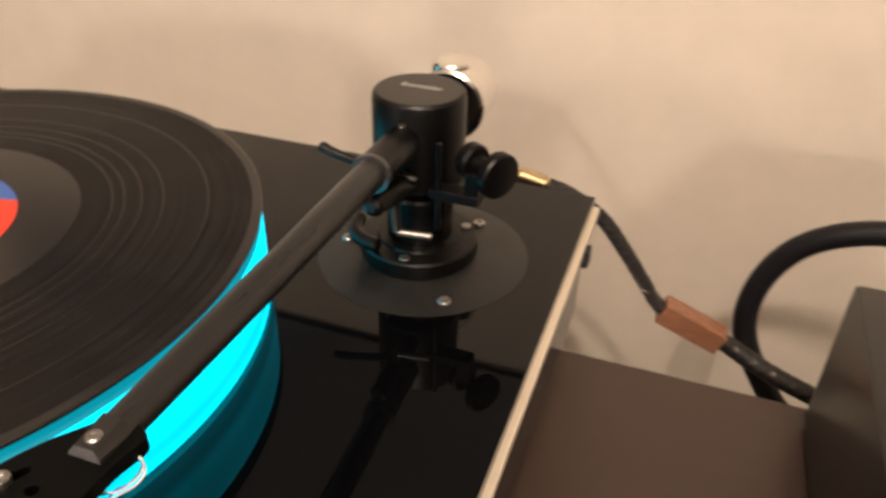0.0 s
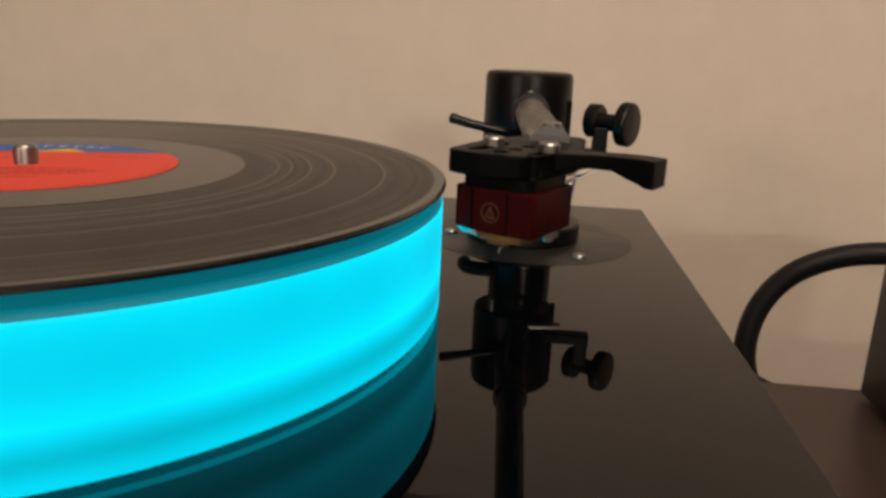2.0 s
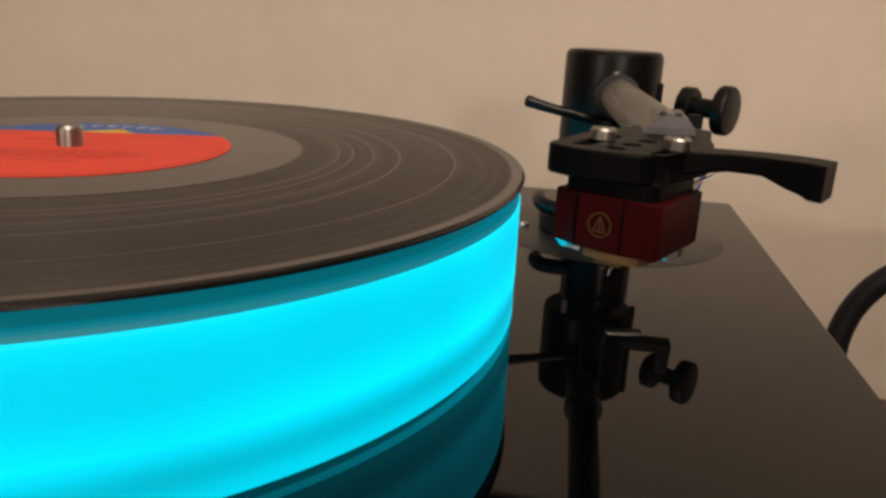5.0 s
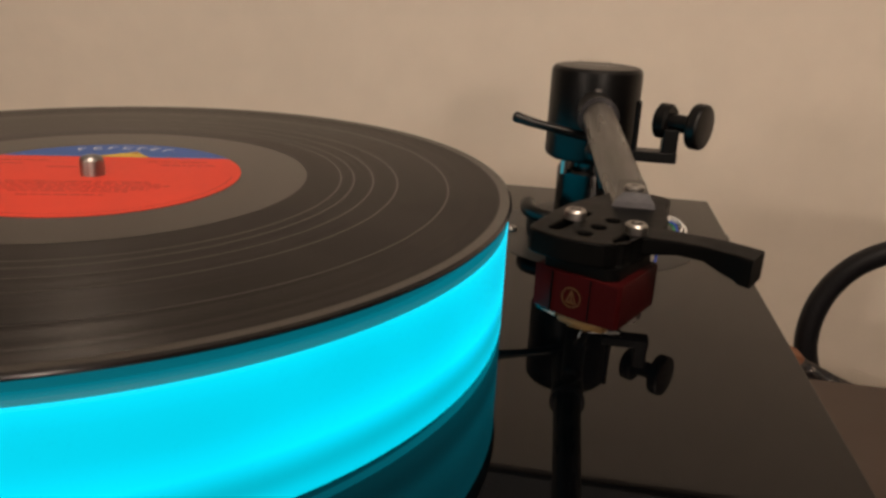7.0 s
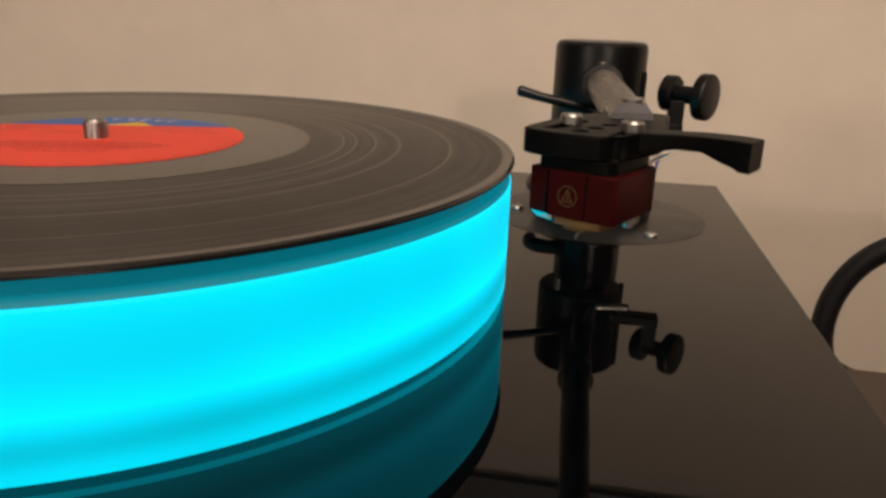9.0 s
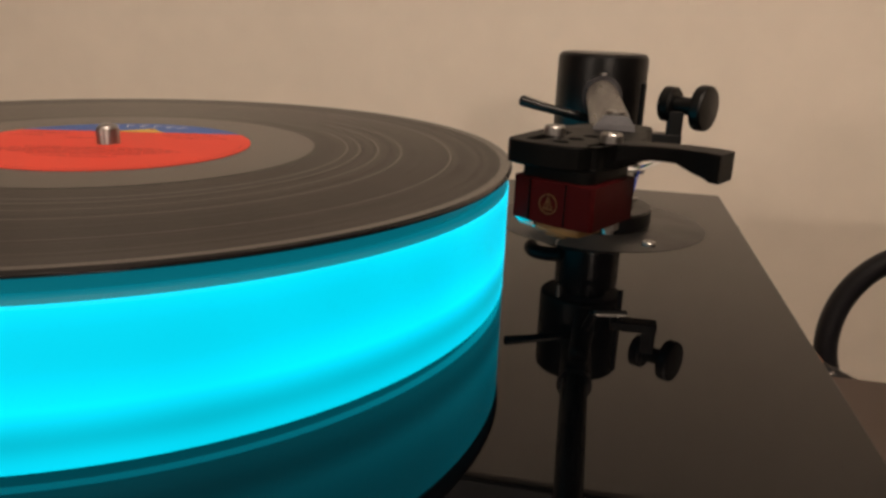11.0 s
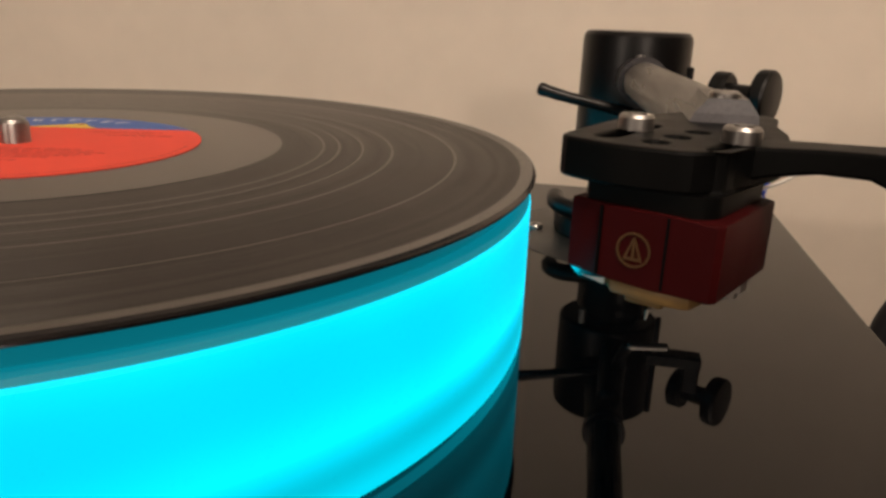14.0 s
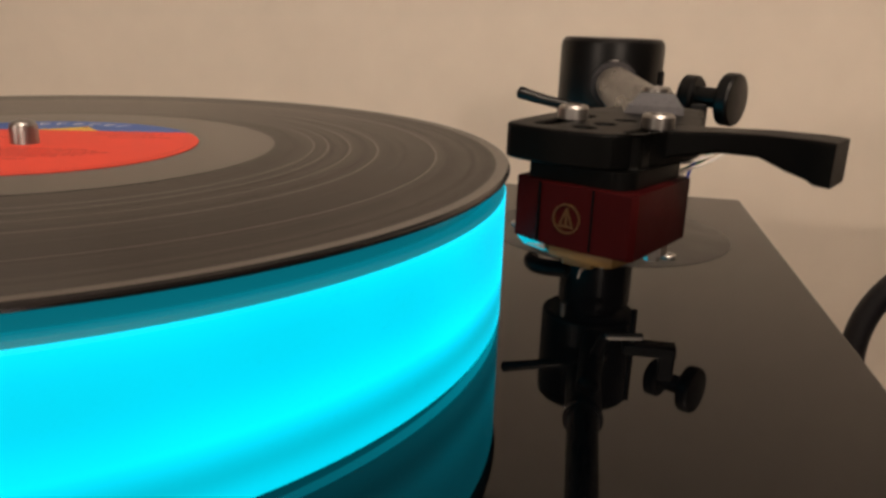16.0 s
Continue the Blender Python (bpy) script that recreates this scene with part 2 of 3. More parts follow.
def lathe(profile, at=(0, 0, 0), axis=(0, 0, 1), steps=64, mats=None):
    """Turns (radius, height) pairs about an axis through at; ends on the axis close with caps."""
    bm = bmesh.new()
    turn = Vector((0, 0, 1)).rotation_difference(Vector(axis).normalized()).to_matrix()
    rings = []
    for r, h in profile:
        if r < 1e-7:
            rings.append([bm.verts.new(Vector(at) + turn @ Vector((0, 0, h)))])
        else:
            rings.append([bm.verts.new(Vector(at) + turn @ Vector((r * math.cos(2 * math.pi * k / steps), r * math.sin(2 * math.pi * k / steps), h))) for k in range(steps)])
    for i, (a, b) in enumerate(zip(rings, rings[1:])):
        for k in range(steps):
            k2 = (k + 1) % steps
            vs = [a[k % len(a)], a[k2 % len(a)], b[k2 % len(b)], b[k % len(b)]]
            vs = list(dict.fromkeys(vs))
            if len(vs) > 2:
                f = bm.faces.new(vs)
                if mats:
                    f.material_index = mats[i]
    return bm


def disc_profile(r, z0, z1, b):
    return [(0, z0), (r - b, z0), (r, z0 + b), (r, z1 - b), (r - b * 0.3, z1 - b * 0.3), (r - b, z1), (0, z1)]


def smooth_path(points, steps=8):
    """Catmull-Rom through the points."""
    ps = [Vector(p) for p in points]
    ps = [2 * ps[0] - ps[1], *ps, 2 * ps[-1] - ps[-2]]
    out = []
    for i in range(1, len(ps) - 2):
        for s in range(steps):
            t = s / steps
            a, b, c, d = ps[i - 1:i + 3]
            out.append(0.5 * (2 * b + (c - a) * t + (2 * a - 5 * b + 4 * c - d) * t * t + (3 * b - a - 3 * c + d) * t ** 3))
    return out + [ps[-2]]


def tube(points, radius, sides=16, ends=True, closed_round=False):
    """A round bar along points; radius is one number or one for each point."""
    bm = bmesh.new()
    sides = max(sides, 20) if sides > 8 else sides
    pts = [Vector(p) for p in points]
    rad = radius if isinstance(radius, (list, tuple)) else [radius] * len(pts)
    if closed_round:
        a, b = (pts[0] - pts[1]).normalized(), (pts[-1] - pts[-2]).normalized()
        pts = [pts[0] + a * rad[0] * 0.5, pts[0] + a * rad[0] * 0.3, *pts, pts[-1] + b * rad[-1] * 0.3, pts[-1] + b * rad[-1] * 0.5]
        rad = [rad[0] * 0.45, rad[0] * 0.82, *rad, rad[-1] * 0.82, rad[-1] * 0.45]
    up = Vector((0, 0, 1))
    rings = []
    for i, p in enumerate(pts):
        d = (pts[min(i + 1, len(pts) - 1)] - pts[max(i - 1, 0)]).normalized()
        if i == 0 and abs(d.dot(up)) > 0.9:
            up = Vector((1, 0, 0))
        s = d.cross(up).normalized()
        up = s.cross(d).normalized()
        rings.append([bm.verts.new(p + rad[i] * (math.cos(2 * math.pi * k / sides) * s + math.sin(2 * math.pi * k / sides) * up)) for k in range(sides)])
    for a, b in zip(rings, rings[1:]):
        for k in range(sides):
            bm.faces.new((a[k], a[(k + 1) % sides], b[(k + 1) % sides], b[k]))
    if ends:
        bm.faces.new(rings[0][::-1])
        bm.faces.new(rings[-1])
    return bm


def merge(*parts):
    out = bmesh.new()
    for bm in parts:
        me = bpy.data.meshes.new("piece")
        bm.to_mesh(me)
        bm.free()
        out.from_mesh(me)
        bpy.data.meshes.remove(me)
    return out


def prism(outline, z0, z1, bevel=0.0):
    bm = bmesh.new()
    low = [bm.verts.new((x, y, z0)) for x, y in outline]
    f = bm.faces.new(low)
    up = bmesh.ops.extrude_face_region(bm, geom=[f])["geom"]
    for v in up:
        if isinstance(v, bmesh.types.BMVert):
            v.co.z = z1
    if bevel:
        rim = [e for e in bm.edges if abs(e.verts[0].co.z - e.verts[1].co.z) < 1e-6]
        bmesh.ops.bevel(bm, geom=rim, offset=bevel, segments=2, affect="EDGES", profile=0.5)
    return bm


def plate(outline, holes, z0, z1, bevel):
    """A flat plate with openings cut right through it."""
    cu = bpy.data.curves.new("plate", "CURVE")
    cu.dimensions, cu.fill_mode = "2D", "BOTH"
    cu.extrude, cu.bevel_depth, cu.bevel_resolution = (z1 - z0) / 2 - bevel, bevel, 1
    cu.offset = -bevel
    for loop in (outline, *holes):
        sp = cu.splines.new("POLY")
        sp.points.add(len(loop) - 1)
        for q, (x, y) in zip(sp.points, loop):
            q.co = (x, y, 0, 1)
        sp.use_cyclic_u = True
    ob = new("plate", cu)
    me = bpy.data.meshes.new_from_object(ob.evaluated_get(bpy.context.evaluated_depsgraph_get()))
    bpy.data.objects.remove(ob)
    bm = bmesh.new()
    bm.from_mesh(me)
    bpy.data.meshes.remove(me)
    bmesh.ops.remove_doubles(bm, verts=bm.verts[:], dist=1e-6)
    for v in bm.verts:
        v.co.z += (z0 + z1) / 2
    return bm


def rounded(points, radius, n=4):
    """Rounds the corners of an outline."""
    out = []
    for i, p in enumerate(points):
        p, a, b = Vector(p), Vector(points[i - 1]), Vector(points[(i + 1) % len(points)])
        r = min(radius, (a - p).length * 0.45, (b - p).length * 0.45)
        s, e = p + (a - p).normalized() * r, p + (b - p).normalized() * r
        for k in range(n + 1):
            t = k / n
            out.append(tuple((1 - t) ** 2 * s + 2 * t * (1 - t) * p + t * t * e))
    return out


def moved(bm, m):
    bmesh.ops.transform(bm, matrix=m, verts=bm.verts[:])
    return bm


# ---- the room ----
SHELF_Z, FLOOR_Z, CEIL_Z = -0.100, -0.86, 1.58
X0, X1, Y0, Y1 = -2.2, 2.4, -3.4, 0.52
solo("floor", block((X0, Y0, FLOOR_Z - 0.1), (X1, Y1, FLOOR_Z)), FLOOR, "unseen brown wooden floor, kept dark to limit bounced light", "floor", "structure")
solo("ceiling", block((X0, Y0, CEIL_Z), (X1, Y1, CEIL_Z + 0.1)), CEILING, "plain white painted ceiling", "ceiling", "structure")
solo("wall_north", block((X0 - 0.1, Y1, FLOOR_Z - 0.1), (X1 + 0.1, Y1 + 0.1, CEIL_Z + 0.1)), WALL, "smooth cream painted wall behind the turntable", "wall", "structure")
# added walls that close the room out of view, dark to limit bounce
solo("wall_south", block((X0 - 0.1, Y0 - 0.1, FLOOR_Z - 0.1), (X1 + 0.1, Y0, CEIL_Z + 0.1)), DARK_WALL, "unseen room wall, coloured dark to cut bounced light", "wall", "structure")
solo("wall_west", block((X0 - 0.1, Y0, FLOOR_Z - 0.1), (X0, Y1, CEIL_Z + 0.1)), DARK_WALL, "unseen room wall, coloured dark to cut bounced light", "wall", "structure")
solo("wall_east", block((X1, Y0, FLOOR_Z - 0.1), (X1 + 0.1, Y1, CEIL_Z + 0.1)), DARK_WALL, "unseen room wall, coloured dark to cut bounced light", "wall", "structure")

# unseen dark panel added on the wall for the dark band mirrored in the plinth
dark_panel = thing("wall_panel", (0.15, Y1, 0.72), "dark grey flat panel on the cream wall, out of direct view", "television")
part("panel_body", block((-0.62, Y1 - 0.008, 0.420), (0.92, Y1, 1.26), 0.004), PANEL, dark_panel)
part("panel_face", block((-0.619, Y1 - 0.010, 0.421), (0.919, Y1 - 0.008, 1.259)), PANEL, dark_panel)

# rack that carries the turntable
rack = thing("audio_rack", (0.25, -0.05, FLOOR_Z), "dark brown veneered audio rack standing off the wall", "rack")
part("top_board", block((-0.42, -0.30, SHELF_Z - 0.03), (0.98, 0.205, SHELF_Z), 0.0015), SHELF, rack)
for x in (-0.40, 0.93):
    part("side_panel", block((x, -0.29, FLOOR_Z), (x + 0.03, 0.20, SHELF_Z - 0.03), 0.001), SHELF, rack)
part("lower_board", block((-0.37, -0.29, -0.62), (0.93, 0.20, -0.595), 0.001), SHELF, rack)

# ---- turntable ----
DECK_Z = 0.0010
deck = thing("turntable", (0.03, 0.03, SHELF_Z), "gloss black turntable with a glowing cyan acrylic platter", "turntable")
PX0, PX1, PY0, PY1 = -0.192, 0.2530, -0.165, 0.222
part("glass_top", block((PX0, PY0, -0.0055), (PX1, PY1, DECK_Z), 0.0006), [GLOSS], deck, "mirror-gloss black glass top plate")
part("edge_strip", block((PX1 - 0.003, PY0 + 0.002, -0.0105), (PX1 + 0.0034, PY1 + 0.001, -0.0057), 0.0008), EDGE, deck, "polished pale edge strip")
part("plinth_body", block((PX0 + 0.004, PY0 + 0.004, -0.078), (PX1 - 0.002, PY1 - 0.004, -0.0107), 0.0015), SIDE, deck, "black lacquered plinth")
part("edge_clip", block((PX1 + 0.0012, 0.1745, -0.0170), (PX1 + 0.0062, 0.1830, -0.0068), 0.0006), RUBBER, deck, "small black clip on the edge")
for fx in (PX0 + 0.045, PX1 - 0.045):
    for fy in (PY0 + 0.045, PY1 - 0.045):
        part("foot", lathe(disc_profile(0.024, SHELF_Z, -0.078, 0.003), (fx, fy, 0), steps=40), STEEL, deck, "round metal foot")

HR = 0.0485
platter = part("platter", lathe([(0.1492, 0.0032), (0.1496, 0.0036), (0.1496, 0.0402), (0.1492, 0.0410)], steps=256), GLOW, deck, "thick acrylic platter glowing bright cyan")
part("underside", lathe([(0.02, 0.0031), (0.1466, 0.0031)], steps=192), GLOW_LOW, platter)
# added flat ring; its boosted glow draws a thin bright line in the glass
part("lower_glow_ring", lathe([(0.1466, 0.0031), (0.1492, 0.0032)], steps=256), GLOW_EDGE, platter, "flat ring under the edge, glow boosted for its mirrored line")
part("bevel", lathe([(0.1492, 0.0410), (0.1484, 0.0419), (0.1470, 0.0424), (0.1458, 0.0424)], steps=256), FROST, platter, "frosted teal bevel with a faint glow")
part("upper_disc", lathe([(0.1458, 0.0424), (0.1458, 0.0464), (0.0, 0.0464)], steps=256), GLOW_DIM, platter, "dim teal acrylic top disc")
part("bearing", lathe(disc_profile(0.03, 0.0, 0.0031, 0.0003), steps=48), STEEL, deck)
part("spindle", lathe([(0.0, 0.03), (0.0040, 0.03), (0.0041, HR + 0.0048), (0.0039, HR + 0.0058), (0.0032, HR + 0.0067), (0.0017, HR + 0.0072), (0, HR + 0.0073)], steps=40), STEEL, deck, "polished steel spindle with a domed top")

# ---- record ----
record = thing("vinyl_record", (0, 0, 0.0466), "black vinyl record with red and blue label on the platter", "record")
prof = [(0.0038, 0.0466), (0.1495, 0.0466), (0.1503, 0.0470), (0.1505, 0.0476), (0.1503, 0.0481), (0.1496, HR), (0.1482, HR - 0.0001), (0.1462, HR - 0.0003)]
slots = [1, 1, 1, 1, 1, 1, 1]
for gap in (0.1278, 0.1092, 0.1003, 0.0932, 0.0884):
    prof += [(gap + 0.0003, HR - 0.0003), (gap + 0.0002, HR - 0.0003), (gap - 0.0002, HR - 0.0003), (gap - 0.0003, HR - 0.0003)]
    slots += [0, 1, 1, 1]
prof += [(0.0757, HR - 0.0003), (0.0753, HR - 0.0002), (0.0520, HR - 0.0002), (0.0038, HR - 0.0002)]
slots += [0, 1, 1, 1]
part("disc", lathe(prof, steps=256, mats=slots), [GROOVES, VINYL], record, "grooved black vinyl disc", smooth=6)

LZ, LR, TURNED, CHORD = HR + 0.0000, 0.0514, 16.2, 0.0282
spin = pose(0, 0, 0, 0, 0, TURNED)


def arc_outline(r, a0, a1, n):
    return [(r * math.cos(a0 + (a1 - a0) * k / n), r * math.sin(a0 + (a1 - a0) * k / n)) for k in range(n + 1)]


a_c = math.asin(CHORD / LR)
red_area = arc_outline(LR, math.pi - a_c, 2 * math.pi + a_c, 90)
blue_area = arc_outline(LR, a_c, math.pi - a_c, 40)
label = part("label", moved(prism(red_area, LZ - 0.0002, LZ), spin), LABEL_RED, record, "red paper label with faint printed lines", smooth=0)
part("blue_panel", moved(prism(blue_area, LZ - 0.0002, LZ), spin), LABEL_BLUE, label, "blue upper part of the label", smooth=0)
part("mountain", moved(prism([(-0.0105, CHORD + 0.0002), (0.0125, CHORD + 0.0002), (0.0085, CHORD + 0.0052), (0.0055, CHORD + 0.0102), (0.0025, CHORD + 0.0078), (-0.0025, CHORD + 0.0045)], LZ, LZ + 0.00006), spin), LABEL_YELLOW, label, "yellow mountain shape", smooth=0)
part("mountain_shadow", moved(prism([(0.0045, CHORD + 0.0060), (0.0068, CHORD + 0.0062), (0.0058, CHORD + 0.0085)], LZ + 0.00006, LZ + 0.0001), spin), LABEL_DARK, label, smooth=0)
for k in range(7):
    a = radians(112 - k * 7.4)
    c, s = math.cos(a), math.sin(a)
    bars = [block((-0.0017, -0.0022, LZ), (-0.0009, 0.0022, LZ + 0.00006)), block((-0.0009, 0.0012, LZ), (0.0014, 0.0020, LZ + 0.00006)), block((-0.0009, -0.0020, LZ), (0.0012 if k % 2 else -0.0003, -0.0012, LZ + 0.00006))]
    bm = moved(merge(*bars), Matrix.Translation((0.0446 * c, 0.0446 * s, 0)) @ pose(0, 0, 0, 0, 0, math.degrees(a) - 90))
    part("print_mark", moved(bm, spin), LABEL_WHITE, label, "white printed mark", smooth=0)
rng = random.Random(5)
for row, (y, x0, x1) in enumerate(((0.021, -0.040, -0.022), (0.021, 0.014, 0.036), (0.0155, -0.043, -0.030), (0.0155, 0.020, 0.040), (0.011, -0.020, -0.008), (-0.010, -0.026, 0.022), (-0.0125, -0.030, 0.026), (-0.015, -0.033, 0.030), (-0.0175, -0.031, 0.027), (-0.020, -0.027, 0.024), (-0.0225, -0.020, 0.018), (-0.027, -0.016, 0.012))):
    pieces, x = [], x0
    while x < x1:
        w = rng.uniform(0.0014, 0.0045)
        pieces.append(block((x, y - 0.00042, LZ), (min(x + w, x1), y + 0.00042, LZ + 0.00005)))
        x += w + 0.0008
    part("print_line", moved(merge(*pieces), spin), LABEL_DARK, label, smooth=0)
ring_line = lathe([(0.0485, LZ + 0.00001), (0.0485, LZ + 0.00005), (0.0488, LZ + 0.00005), (0.0488, LZ + 0.00001)], steps=128)
bmesh.ops.delete(ring_line, geom=[v for v in ring_line.verts if v.co.y > 0.0], context="VERTS")
part("print_rim", moved(ring_line, spin), LABEL_DARK, label, smooth=0)

# ---- tonearm ----
BX, BY = 0.1822, 0.1325
board = part("armboard", lathe([(0, 0.0001), (0.0524, 0.0001), (0.0514, 0.0003), (0, 0.0003)], (BX, BY, DECK_Z), steps=128), SATIN, deck, "satin black armboard disc")


def screw_head(at, r, h, parent, mat, slot_turn):
    bm = lathe([(0, 0.0), (r, 0.0), (r, h * 0.6), (r * 0.85, h), (r * 0.45, h), (r * 0.45, h * 0.35), (0, h * 0.35)], at, steps=20)
    return part("screw", bm, mat, parent, "steel hex-socket screw")


for ang, reach in ((184.0, 0.0400), (63.0, 0.0400), (-56.2, 0.0427)):
    screw_head((BX + reach * math.cos(radians(ang)), BY + reach * math.sin(radians(ang)), DECK_Z + 0.0003), 0.0032, 0.0016, board, STEEL, ang)

HX, HY = 0.1774, 0.1385
arm = part("tonearm", lathe([(0, 0.0405), (0.0200, 0.0405), (0.0213, 0.0415), (0.0217, 0.0430), (0.0217, 0.0808), (0.0213, 0.0828), (0.0201, 0.0841), (0.0195, 0.0842)], (HX, HY, 0), steps=96), ANODISED, deck, "black tonearm with its bearing housing")
cap = part("cap", lathe([(0.0195, 0.0842), (0.0193, 0.0843), (0, 0.0843)], (HX, HY, 0), steps=96), CAP, arm, "bronze-black satin cap")
for k, (x, w) in enumerate(((-0.0098, 0.0030), (-0.0066, 0.0015), (-0.0048, 0.0020), (-0.0022, 0.0018), (-0.0002, 0.0014), (0.0014, 0.0020), (0.0038, 0.0018), (0.0060, 0.0018), (0.0082, 0.0016))):
    part("cap_print", block((HX + x, HY + 0.001, 0.0843), (HX + x + w * 0.85, HY + (0.0050 if k in (0, 6) else 0.0040), 0.0845)), PRINT, arm)
part("base_ring", lathe([(0, DECK_Z + 0.0003), (0.0285, DECK_Z + 0.0003), (0.0292, DECK_Z + 0.0015), (0.0292, 0.0092), (0.0285, 0.0102), (0.0205, 0.0106), (0.0200, 0.0118), (0.0160, 0.0120), (0, 0.0120)], (0.1790, 0.1350, 0), steps=96), ANODISED, arm, "black collar at the foot of the post")
for ang in (35, 275):
    part("collar_screw", lathe(disc_profile(0.0026, 0.0104, 0.0114, 0.0004), (0.1790 + 0.0245 * math.cos(radians(ang)), 0.1350 + 0.0245 * math.sin(radians(ang)), 0), steps=20), STEEL, arm, "small steel screw")
part("post", lathe([(0, 0.012), (0.0162, 0.012), (0.0162, 0.0345), (0.0155, 0.0358), (0.0105, 0.0360), (0.0105, 0.0406)], (0.1790, 0.1360, 0), steps=80), POST, arm, "black lower post")
part("pin", tube([(0.1660, 0.1245, 0.034), (0.1660, 0.1245, 0.0425)], 0.0016, 14), STEEL, arm, "short steel pin")

W0, W1 = Vector((0.1776, 0.1200, 0.0672)), Vector((0.1818, -0.0740, 0.0746))
along = (W1 - W0).normalized()
wand = part("wand", tube([W0, W0 + along * 0.03, W0 + along * 0.09, W0 + along * 0.15, W1], [0.0066, 0.0066, 0.0060, 0.0053, 0.0047], 40), WAND, arm, "dark grey tapered arm tube")
part("collar", tube([W0 - along * 0.004, W0 + along * 0.0360], 0.0078, 40), ANODISED, arm, "black collar ring on the tube")
part("collar_rim", tube([W0 + along * 0.0362, W0 + along * 0.0390], 0.0084, 40), RING, arm, "polished grey ring")
part("set_screw", lathe(disc_profile(0.0018, 0, 0.0012, 0.0003), W0 + Vector((0.0005, -0.004, 0.0076)), steps=16), STEEL, arm)
part("counterweight", lathe([(0, -0.014), (0.0170, -0.014), (0.0184, -0.0128), (0.0184, 0.0128), (0.0170, 0.014), (0, 0.014)], (0.1795, 0.1860, 0.0632), (0, 1, 0), 72), CHROME, arm, "polished chrome counterweight")
part("rear_stub", tube([(0.178, 0.150, 0.0645), (0.179, 0.20, 0.0625)], 0.0045, 20), ANODISED, arm)
part("thumb_screw", lathe([(0, 0.074), (0.0045, 0.074), (0.0045, 0.0770), (0.0098, 0.0772), (0.0103, 0.0780), (0.0103, 0.0822), (0.0094, 0.0834), (0, 0.0836)], (0.1768, 0.1850, -0.0008), steps=40), CHROME, arm, "chrome thumb screw")

# cueing lever, bracket and knobs
part("cue_lever", tube(smooth_path([(0.1860, 0.1120, 0.0525), (0.1740, 0.1105, 0.0552), (0.1620, 0.1092, 0.0577), (0.1510, 0.1086, 0.0599), (0.1420, 0.1092, 0.0621)], 6), [0.0021] * 19 + [0.0023] * 4 + [0.0025] * 2, 16, closed_round=True), ANODISED, arm, "curved black cueing lever")
part("bracket", merge(block((0.1930, 0.1100, 0.0455), (0.2158, 0.1190, 0.0505), 0.0006), block((0.2088, 0.1103, 0.0502), (0.2155, 0.1187, 0.0610), 0.0006)), ANODISED, arm, "black angle bracket")
KA = Vector((0.851, -0.525, -0.02)).normalized()
K0 = Vector((0.2114, 0.1179, 0.0634))
part("lock_knob", lathe([(0, -0.0052), (0.0068, -0.0052), (0.0080, -0.0044), (0.0080, 0.0000), (0.0070, 0.0010), (0, 0.0010)], K0, KA, 40), ANODISED, arm, "ribbed black lock nut")
part("knob_stem", tube([K0, K0 + KA * 0.0125], 0.0040, 24), ANODISED, arm)
knob = part("adjuster_knob", lathe([(0, 0.0112), (0.0086, 0.0112), (0.0099, 0.0118), (0.0102, 0.0126), (0.0102, 0.0160), (0.0096, 0.0169), (0.0090, 0.0171), (0, 0.0171)], K0, KA, 56), ANODISED, arm, "round black adjuster knob")
part("lift_rod", tube([(0.1966, 0.1120, 0.0300), (0.1966, 0.1120, 0.0722)], 0.0013, 14, closed_round=True), ANODISED, arm, "thin dark upright rod")
part("lift_bar", tube([(0.1849, 0.0938, 0.0358), (0.1993, 0.0961, 0.0355)], 0.0016, 16, closed_round=True), STEEL, arm, "short polished bar")
part("lift_arm", merge(tube([(0.1810, 0.1300, 0.0460), (0.1800, 0.1050, 0.0505), (0.1790, 0.0820, 0.0540)], [0.0052, 0.0054, 0.0048], 28, closed_round=True), tube([(0.1800, 0.1010, 0.0505), (0.1845, 0.0940, 0.0360)], 0.0022, 14, closed_round=True)), ANODISED, arm, "black lift arm under the tube")
part("lift_rest", tube(smooth_path([(0.1498, 0.1285, 0.0160), (0.1506, 0.1220, 0.0155), (0.1534, 0.1165, 0.0150), (0.1586, 0.1130, 0.0145), (0.1660, 0.1115, 0.0140)]), 0.0036, 14, closed_round=True), ANODISED, arm, "curved black rest")

# ---- headshell and cartridge: local axes are right and forward ----
HO = Vector((0.1756, -0.0958, 0.0))
AHEAD, RIGHT = Vector((-0.4524, -0.8918, 0)), Vector((0.8918, -0.4524, 0))
shell_pose = Matrix(((RIGHT.x, AHEAD.x * -1, 0, HO.x), (RIGHT.y, AHEAD.y * -1, 0, HO.y), (0, 0, 1, 0), (0, 0, 0, 1)))


def fr(f, r):
    """Forward and right of the headshell as plan coordinates (right, back)."""
    return (r, -f)


def slot(f0, r0, f1, r1, w):
    a, b = Vector(fr(f0, r0)), Vector(fr(f1, r1))
    d = (b - a).normalized()
    n = Vector((-d.y, d.x)) * w
    out = []
    for c, s in ((b, 1), (a, -1)):
        for k in range(7):
            t = radians(-90 + 30 * k)
            out.append(tuple(c + s * (d * math.cos(t) * w + n * math.sin(t))))
    return out


def ring(f, r, rad, n=14):
    c = fr(f, r)
    return [(c[0] + rad * math.cos(2 * math.pi * k / n), c[1] + rad * math.sin(2 * math.pi * k / n)) for k in range(n)]


